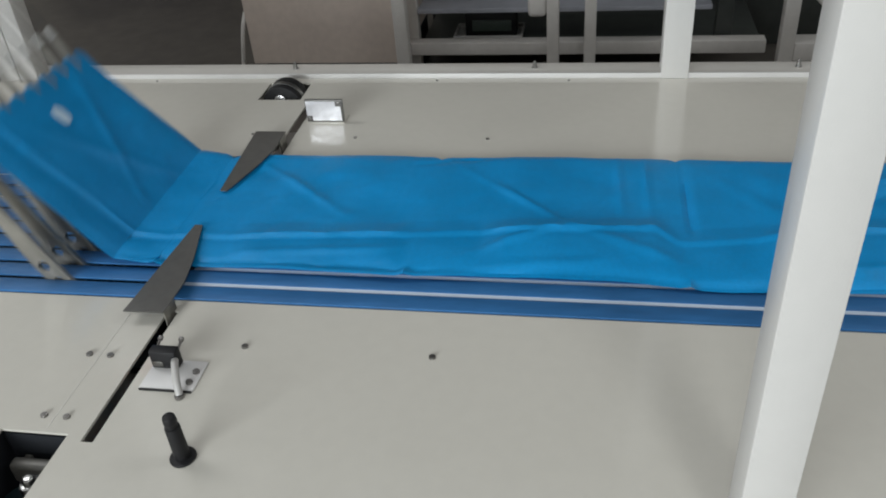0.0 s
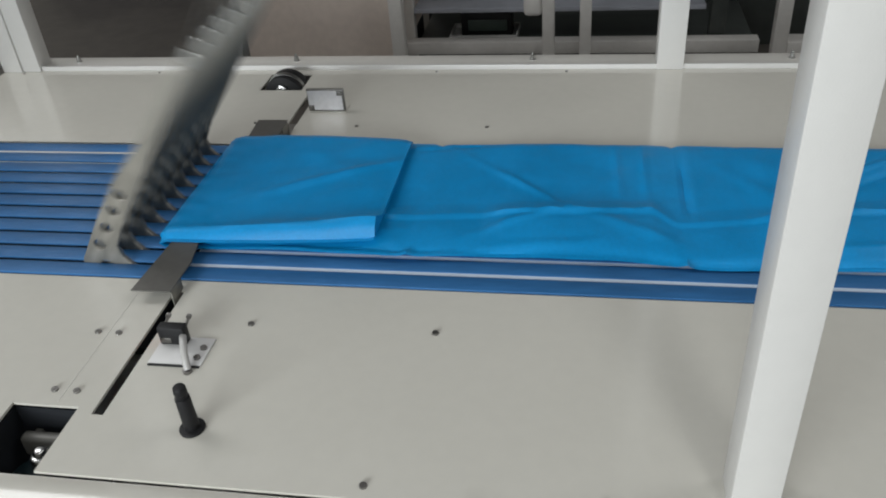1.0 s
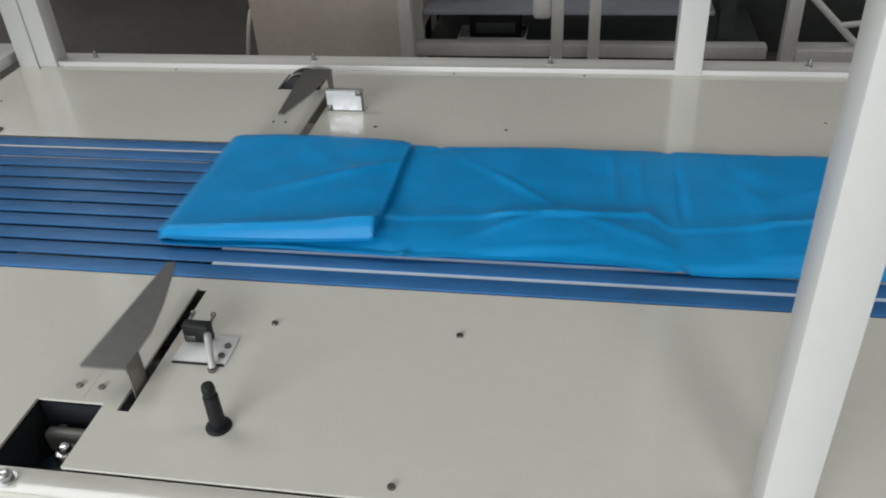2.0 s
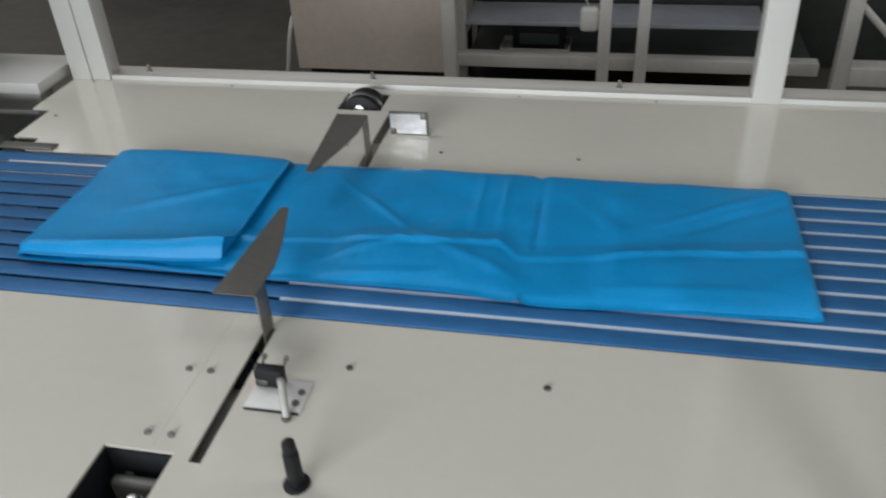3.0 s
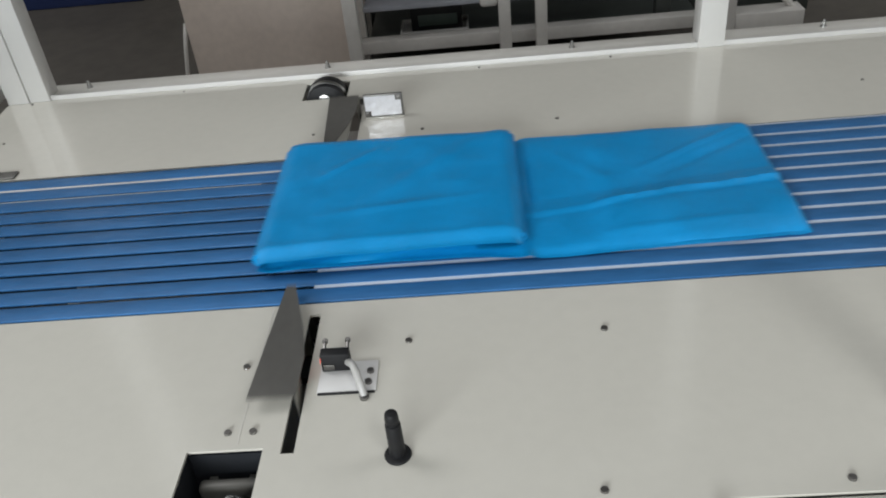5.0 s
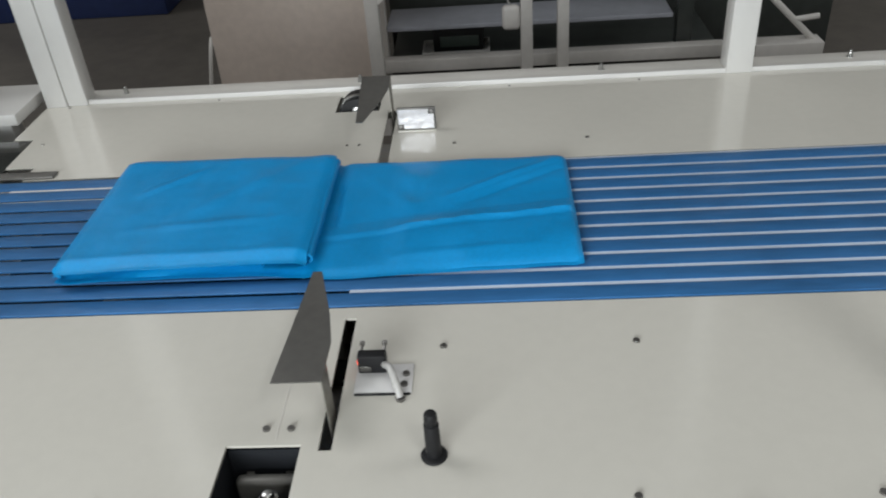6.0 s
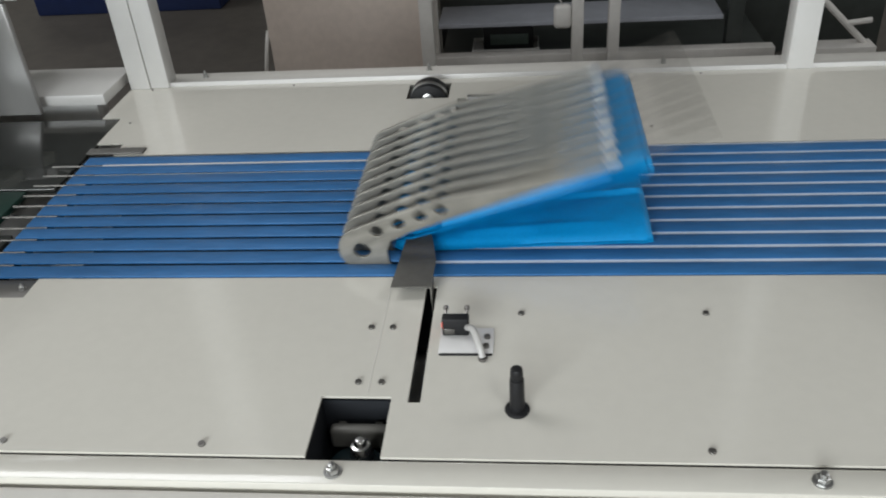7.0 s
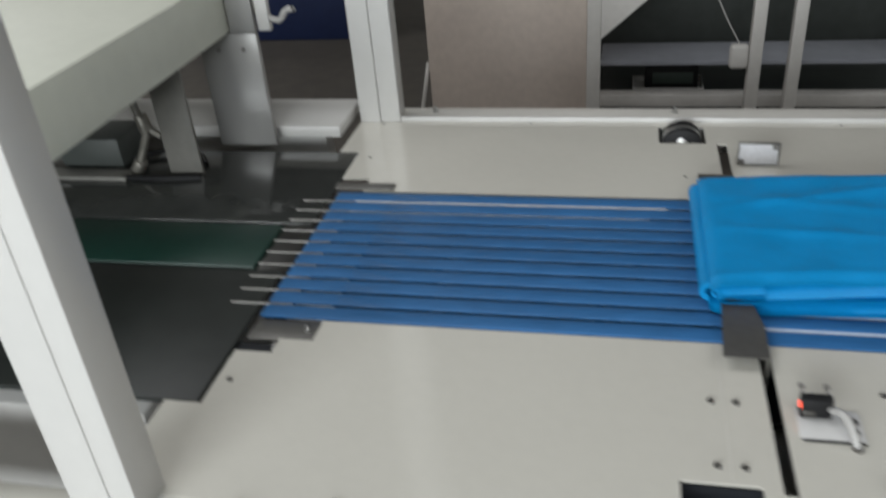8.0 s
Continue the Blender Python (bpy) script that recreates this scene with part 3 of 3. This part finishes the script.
def panel(x0, x1, k):
    """A closed pad of cloth, rounded along its rims; the front rim shows folded layers. Only free ends are rounded."""
    nx, ny, ne = int((x1 - x0) / 0.004), 62, 7
    bm = bmesh.new()
    rows = []
    for i in range(nx + 1):
        x = x0 + (x1 - x0) * i / nx
        e = (i if k == 0 else nx - i if k == 4 else 9) / 2.5
        endf = 1.0 if e >= 1 else 0.45 + 0.55 * math.sqrt(max(0.0, 1 - (1 - e) ** 2))
        yf, yr = front(x), rear(x)
        ring = []
        for j in range(ny + 1):                     # upper side, front to rear
            y = yf + (yr - yf) * (j / ny)
            ring.append((x, y, max(upper(x, y), under(x, y) + (0.0016 if y - yf < 0.016 else 0.0030)) * endf + TK * 0.4 * (1 - endf)))
        zt, zb = ring[-1][2], under(x, yr)
        for q in range(1, ne):                      # rear rim
            a = math.pi * q / ne
            ring.append((x, yr + 0.004 * math.sin(a), zb + (zt - zb) * (0.5 + 0.5 * math.cos(a))))
        for j in range(ny, -1, -1):                 # lower side, rear to front
            y = yf + (yr - yf) * (j / ny)
            zu = under(x, y)
            ring.append((x, y, zu * (endf if zu > 0 else 1) + TK * 0.3 * (1 - endf) * (zu > -0.002)))
        zt, zb = ring[0][2], ring[-1][2]
        for q in range(1, 2 * ne):                  # front rim: two rolls with a crease between
            a = q / (2 * ne)
            roll = abs(math.sin(2 * math.pi * a))
            ring.append((x, yf - 0.0040 * math.sqrt(roll) - 0.0015 * math.sin(math.pi * a), zb + (zt - zb) * a))
        rows.append([bm.verts.new(p) for p in ring])
    n = len(rows[0])
    for a, b in zip(rows, rows[1:]):
        for j in range(n):
            bm.faces.new((a[j], b[j], b[(j + 1) % n], a[(j + 1) % n]))
    bm.faces.new(rows[0])
    bm.faces.new(rows[-1][::-1])
    bmesh.ops.recalc_face_normals(bm, faces=bm.faces[:])
    return bm


def wrap(h, name_seed, at):
    """Half a sleeve of cloth round a fold: bulges downwards while the fold is open."""
    bm = bmesh.new()
    nx, n = 40, 12
    outer, inner = [], []
    for i in range(nx + 1):
        y = front(at) + 0.011 + (rear(at) - front(at) - 0.014) * i / nx
        r = h * (0.97 + 0.05 * noise.noise(Vector((y * 25, name_seed, 0))))
        ring = [(r * 0.6 * math.cos(math.pi * (1 + q / n)), y, r * 0.55 * math.sin(math.pi * (1 + q / n))) for q in range(n + 1)]
        ring += [(r * 0.25 * math.cos(math.pi * (2 - q / n)), y, r * 0.25 * math.sin(math.pi * (2 - q / n))) for q in range(n + 1)]
        outer.append([bm.verts.new(p) for p in ring])
    m = len(outer[0])
    for a, b in zip(outer, outer[1:]):
        for j in range(m):
            bm.faces.new((a[j], b[j], b[(j + 1) % m], a[(j + 1) % m]))
    bm.faces.new(outer[0])
    bm.faces.new(outer[-1][::-1])
    bmesh.ops.recalc_face_normals(bm, faces=bm.faces[:])
    return bm


gown = tagged(empty("folded_gown", GOWN_X, 0, BELT_TOP + 0.0006), "bright blue nonwoven gown being folded in length on belts", "gown")
panels = [part("panel", panel(*PANELS[k], k), GOWN, gown) for k in range(5)]
# thin pale oval spot just above the first flap's upper side
pale_patch = bmesh.new()
bmesh.ops.create_circle(pale_patch, cap_ends=True, segments=24, radius=0.011)
bmesh.ops.scale(pale_patch, vec=(1.3, 0.8, 1), verts=pale_patch.verts)
top = bmesh.ops.extrude_face_region(pale_patch, geom=pale_patch.faces[:])
bmesh.ops.translate(pale_patch, vec=(0, 0, 0.0006), verts=[e for e in top["geom"] if isinstance(e, bmesh.types.BMVert)])
bmesh.ops.translate(pale_patch, vec=(-0.2015, 0.266, upper(-0.2015, 0.266) + 0.0008), verts=pale_patch.verts)
bmesh.ops.recalc_face_normals(pale_patch, faces=pale_patch.faces[:])
part("pale_patch", pale_patch, material("pale_patch_tone", (0.55, 0.68, 0.78), 0.4), panels[0], "small pale oval patch", smooth=False)
HINGES = ((H0, 1.42 * TK), (H1, 2.0 * TK), (H2, 2.75 * TK))
wraps = [part("fold_edge", wrap(h, k, x), GOWN, gown) for k, (x, h) in enumerate(HINGES)]

# ---- neighbouring feed conveyor ----
feed = tagged(empty("feed_conveyor", -1.0, 0.2, 0), "dark polished feed conveyor with a green belt under a hood", "conveyor")
feed_parts = (("stand", (-1.9, -0.78, -0.07, 0.545, 0.0, 0.86), WHITE, 0.004), ("polished_plate", (-1.9, -0.7, 0.302, 0.548, 0.893, 0.9), PLATE, 0.001),
              ("polished_plate", (-1.9, -0.698, -0.083, 0.175, 0.893, 0.9), MATTE, 0.001), ("green_belt", (-1.9, -0.742, 0.181, 0.297, 0.89, 0.9005), GREEN, 0.003))
for nm, a, m, bv in feed_parts:
    ob = part(nm, one_box(*a, bevel=bv), m, feed)
    ob.matrix_parent_inverse = Matrix.Translation((1.0, -0.2, 0))
for nm, a, m, bv in (("hood", (-1.75, -0.905, -0.15, 0.735, 1.103, 1.192), HOOD, 0.003), ("hanger_plate", (-1.005, -0.945, 0.455, 0.462, 0.901, 1.102), DULL, 0.001),
                     ("guard_column", (-0.965, -0.858, 0.572, 0.585, 0.9005, 1.102), GUARD, 0.004), ("drive_box", (-1.22, -1.10, 0.47, 0.56, 0.901, 0.955), BAY, 0.006),
                     ("drive_tray", (-1.30, -1.07, 0.42, 0.455, 0.901, 0.908), DULL, 0.001), ("end_ledge", (-1.6, -0.748, 0.60, 0.735, 0.905, 0.925), WHITE, 0.002),
                     ("guard_column_top", (-0.903, -0.858, 0.572, 0.585, 1.1025, 1.20), GUARD, 0.002), ("stop_block", (-0.853, -0.832, 0.574, 0.588, 1.105, 1.18), WHITE, 0.002), ("ledge_support", (-1.58, -0.80, 0.66, 0.70, 0.0, 0.904), WHITE, 0.002)):
    ob = part(nm, one_box(*a, bevel=bv), m, feed)
    ob.matrix_parent_inverse = Matrix.Translation((1.0, -0.2, 0))
feed_back = Matrix.Translation((1.0, -0.2, 0))
bm = bmesh.new()
rod(bm, (-1.045, 0.458, 1.05), (-1.035, 0.458, 0.985), 0.006, 12)
rod(bm, (-1.035, 0.458, 1.005), (-1.03, 0.458, 0.975), 0.011, 16, bevel=0.002)
rod(bm, (-1.035, 0.458, 0.985), (-1.005, 0.456, 0.968), 0.006, 10)
rod(bm, (-1.03, 0.458, 0.975), (-1.062, 0.458, 0.910), 0.007, 12)
rod(bm, (-1.055, 0.458, 0.922), (-1.07, 0.458, 0.901), 0.011, 14, bevel=0.002)
part("clamp", bm, STEEL, feed, "bright steel toggle clamp").matrix_parent_inverse = feed_back
pipe([(-1.10, 0.50, 0.905), (-1.05, 0.53, 0.907), (-0.985, 0.525, 0.905), (-0.955, 0.49, 0.903)], 0.004, BLACK, "hose", feed).matrix_parent_inverse = feed_back
pipe([(-1.08, 0.43, 0.904), (-1.0, 0.425, 0.906), (-0.94, 0.435, 0.904)], 0.0045, BLACK, "hose", feed).matrix_parent_inverse = feed_back
pipe([(-0.833, 0.58, 1.125), (-0.815, 0.578, 1.122), (-0.80, 0.575, 1.137), (-0.785, 0.57, 1.142)], 0.005, CABLE, "hook", feed).matrix_parent_inverse = feed_back
for x in (-0.93, -0.885):
    sc = new("screw", SCREW)
    sc.parent, sc.matrix_parent_inverse = feed, feed_back
    sc.matrix_basis = Matrix.Translation((x, 0.5715, 1.075)) @ Matrix.Rotation(radians(90), 4, "X")
for x in (-0.65, -0.62):
    sc = new("screw", NUT)
    sc.parent, sc.location, sc.scale = machine, (x, 0.054 if x > -0.64 else 0.022, 0.897 if x > -0.64 else 0.892), (0.5, 0.5, 0.6)

# ---- behind the machine ----
carton = tagged(empty("beige_cabinet", -0.73, 2.55, 0), "plain beige boxed cabinet standing on the dark floor", "cabinet")
part("body", one_box(-0.300, 0.322, -0.1, 0.5, 0.195, 1.3, bevel=0.004), BEIGE, carton)
# near-black block stands in for the shadow gap beneath the cabinet
part("gap_shade_base", one_box(-0.28, 0.32, -0.02, 0.48, 0.0, 0.194, bevel=0.002), DARK, carton)

cable = tagged(empty("grey_stand_tube", -1.12, 2.58, 0), "thin pale tube leaning beside the beige cabinet", "tube")
pipe([(-0.005, -0.14, 0.0085), (0.04, -0.14, 0.17), (0.079, -0.135, 0.36), (0.081, -0.10, 0.40)], 0.008, RACK, "tube", cable)

bin_ = tagged(empty("navy_crate", -2.25, 4.4, 0), "dark navy plastic crate on the floor", "crate")
bm = one_box(-0.75, 0.42, -0.3, 0.4, 0.0, 0.5, bevel=0.012)
part("body", bm, NAVY, bin_)
part("rim", one_box(-0.765, 0.435, -0.315, 0.415, 0.501, 0.53, bevel=0.008), NAVY, bin_)

rack = tagged(empty("equipment_rack", 0.0, 2.35, 0), "pale grey steel equipment frame with dark open bays", "rack")
for x0, x1, y0, y1, z0, z1, nm, m in ((-0.402, -0.352, 0.0, 0.05, 0.0, 1.4, "upright", RACK), (-0.403, -0.359, 0.241, 0.285, 0.0, 1.4, "upright", RACK),
                                      (0.172, 0.216, 0.0, 0.05, 0.0, 1.4, "upright", RACK), (0.308, 0.350, 0.0, 0.05, 0.0, 1.4, "upright", RACK),
                                      (0.99, 1.04, 0.0, 0.05, 0.0, 1.4, "upright", RACK),
                                      (-0.40, 0.98, 0.18, 0.24, 0.193, 0.243, "shelf_rail", RACK), (-0.358, 0.98, 0.241, 0.75, 0.19, 0.205, "shelf", BAY),
                                      (-0.358, 0.78, 0.25, 0.48, 0.345, 0.360, "upper_shelf", SHELF), (-0.358, 0.78, 0.243, 0.2495, 0.342, 0.361, "shelf_edge", SHELF),
                                      (-0.40, 1.6, 0.76, 0.78, 0.0, 1.2, "back_panel", BAY), (1.041, 1.29, 0.0, 0.09, 0.235, 0.30, "foot_beam", RACK), (1.2, 1.26, 0.01, 0.06, 0.0, 0.234, "foot", RACK),
                                      (0.80, 0.86, 0.25, 0.30, 0.206, 1.0, "side_plate", BAY)):
    part(nm, one_box(x0, x1, y0, y1, z0, z1, bevel=0.003), m, rack)
part("bracket", one_box(0.104, 0.171, -0.004, 0.034, 0.408, 0.50, bevel=0.016, seg=3), RACK, rack)
bm = bmesh.new()
tri = [bm.verts.new(p) for p in ((-0.351, 0.002, 0.53), (-0.18, 0.002, 0.68), (-0.351, 0.002, 0.68))]
f = bm.faces.new(tri)
r = bmesh.ops.extrude_face_region(bm, geom=[f])
bmesh.ops.translate(bm, vec=(0, -0.008, 0), verts=[e for e in r["geom"] if isinstance(e, bmesh.types.BMVert)])
bmesh.ops.recalc_face_normals(bm, faces=bm.faces[:])
part("gusset", bm, RACK, rack)
part("slanted_arm", one_rod((1.03, 0.05, 0.52), (1.268, 0.05, 0.29), 0.012, 10), RACK, rack)
part("arm_hook", one_rod((1.18, 0.05, 0.375), (1.27, 0.05, 0.385), 0.011, 10), RACK, rack)
pipe([(0.05, 0.03, 0.66), (0.09, 0.02, 0.58), (0.135, 0.01, 0.502)], 0.003, CABLE, "thin_wire", rack)

tray = tagged(empty("white_tray", -0.087, 2.72, 0.205), "shallow white tray on the dark shelf", "tray")
bm = bmesh.new()
box(bm, -0.135, 0.135, -0.07, 0.07, 0.0, 0.006, bevel=0.002)
box(bm, -0.135, 0.135, -0.076, -0.07, 0.0, 0.024, bevel=0.002)
box(bm, -0.135, 0.135, 0.07, 0.076, 0.0, 0.024, bevel=0.002)
box(bm, -0.141, -0.135, -0.076, 0.076, 0.0, 0.024, bevel=0.002)
box(bm, 0.135, 0.141, -0.076, 0.076, 0.0, 0.024, bevel=0.002)
part("body", bm, WHITE, tray)
device = tagged(empty("dark_instrument", -0.075, 2.72, 0.2112), "small dark instrument with a dull green front, in a tray", "instrument")
part("housing", one_box(-0.105, 0.105, -0.05, 0.055, 0.0, 0.105, bevel=0.006), BLACK, device)
part("front_face", one_box(-0.075, 0.085, -0.056, -0.0505, 0.03, 0.075, bevel=0.002), material("dull_green_face", (0.05, 0.07, 0.06), 0.5), device)


# ---- what moves ----
def motions():
    lever_rows = [(0.0, 60), (0.1, 82), (0.2, 109), (0.3, 138), (0.4, 166), (0.5, 180), (0.6, 180), (0.7, 180), (0.8, 174), (0.9, 152), (1.0, 123.4), (1.1, 90), (1.2, 59), (1.3, 33),
                  (1.4, 12), (1.5, 0), (3.0, 0), (3.1, 10), (3.2, 40), (3.3, 66), (3.4, 88), (3.5, 112.3), (3.6, 138), (3.7, 166), (3.8, 177), (4.0, 176.8), (4.1, 170), (4.2, 147), (4.3, 116), (4.4, 85),
                  (4.5, 55), (4.6, 32), (4.7, 14), (4.8, 2), (4.9, 0), (6.3, 0), (6.4, 8), (6.5, 34), (6.6, 64), (6.7, 91), (6.8, 112), (6.9, 136), (7.0, 159.5), (7.1, 174.5), (7.2, 175.5), (7.3, 175),
                  (7.4, 163), (7.5, 138.7), (7.6, 112), (7.7, 86), (7.8, 62), (7.9, 39), (8.0, 12.5)]
    walk(shaft, [(t, pose(FOLD, 0, SHAFT_Z, 0, a, 0)) for t, a in lever_rows])

    # the garment: carried to the left between the folds
    ride = [(0.0, 0.0), (1.85, 0.0), (2.1, -0.08), (2.4, -0.24), (2.65, -0.305), (4.9, -0.305), (5.15, -0.39), (5.45, -0.55), (5.7, -0.617), (8.0, -0.617)]
    walk(gown, [(t, pose(GOWN_X + x, 0, BELT_TOP + 0.0006)) for t, x in ride])

    def turn(k, a):
        x, h = HINGES[k]
        return Matrix.Translation((x, 0, h)) @ Matrix.Rotation(radians(a), 4, "Y") @ Matrix.Translation((-x, 0, -h))

    lifted = [(0.0, 47), (0.1, 74), (0.2, 102), (0.3, 137), (0.4, 166), (0.5, 180)]
    flaps = ([(0.0, 6), (0.1, 36), (0.2, 84), (0.3, 132), (0.4, 166), (0.5, 180)],
             [(3.1, 0), (3.2, 23), (3.3, 45), (3.4, 69), (3.5, 106), (3.6, 137), (3.7, 166), (3.8, 180), (6.6, 180), (6.9, 179)],
             [(6.4, 0), (6.5, 14), (6.6, 49), (6.7, 82), (6.8, 108), (6.9, 139), (7.0, 165), (7.1, 178.5), (7.4, 178.2), (7.6, 177.8)])

    def angle(k, t):
        f = flaps[k]
        if t <= f[0][0]:
            return f[0][1]
        for (ta, a), (tb, b) in zip(f, f[1:]):
            if t <= tb:
                return a + (b - a) * (t - ta) / (tb - ta)
        return f[-1][1]

    times = sorted({0.0, 8.0} | {t for f in flaps for t, a in f})
    for k in range(3):
        rows = []
        for t in times:
            m = Matrix.Identity(4)
            for q in range(2, k - 1, -1):
                m = m @ turn(q, angle(q, t))
            rows.append((t, m))
        walk(panels[k + 1], rows)
        if k == 0:                                  # the outer strip of the first flap bends on the inner one
            bend = dict(lifted)
            pressed = []                            # squeezed into the stack once the second fold lies on it
            for t, m in rows:
                outer = turn(2, angle(2, t)) @ turn(1, angle(1, t))
                pressed.append((t, outer @ Matrix.Translation((0, 0, -0.006 if t >= 3.8 else 0)) @ turn(0, angle(0, t))))
            rows = pressed
            rows = [(t, m @ Matrix.Translation((BEND, 0, 0.0085)) @ Matrix.Rotation(radians(bend.get(t, 180) - angle(0, t)), 4, "Y") @ Matrix.Translation((-BEND, 0, -0.0085))) for t, m in rows]
            walk(panels[0], rows)
        x, h = HINGES[k]
        rows = []
        for t in times:
            m = Matrix.Identity(4)
            for q in range(2, k, -1):
                m = m @ turn(q, angle(q, t))
            a = angle(k, t)
            low = (h - TK + 0.0045) * max(0.0, 1 - a / 90)
            rows.append((t, m @ Matrix.Translation((x, 0, h - low)) @ Matrix.Rotation(radians(a / 2), 4, "Y")))
        walk(wraps[k], rows)

    # the blades: slide out flat, lift, slide in above the cloth and press down
    slide = [(0.0, 0.0, 0.0), (1.5, 0.0, 0.0), (1.6, 0.02, 0.0), (1.7, 0.07, 0.0), (1.9, 0.15, 0.0), (2.1, 0.15, 0.04), (2.65, 0.148, 0.045), (2.8, 0.133, 0.045), (2.9, 0.06, 0.045), (3.0, 0.002, 0.045),
             (3.1, 0.0, 0.02), (3.2, 0.0, 0.0), (4.75, 0.0, 0.0), (4.85, 0.03, 0.0), (5.1, 0.15, 0.0), (5.3, 0.15, 0.04), (5.7, 0.146, 0.045), (5.8, 0.144, 0.045), (6.0, 0.144, 0.045), (6.1, 0.105, 0.045),
             (6.2, 0.03, 0.045), (6.3, 0.0, 0.03), (6.4, 0.0, 0.008), (6.5, 0.0, 0.0), (8.0, 0.0, 0.0)]
    for b, sign, y in ((blades[0], -1, 0.030), (blades[1], 1, 0.458)):
        walk(b, [(t, pose(BLADE_X, y + sign * d, 0.915 + z)) for t, d, z in slide])


motions()
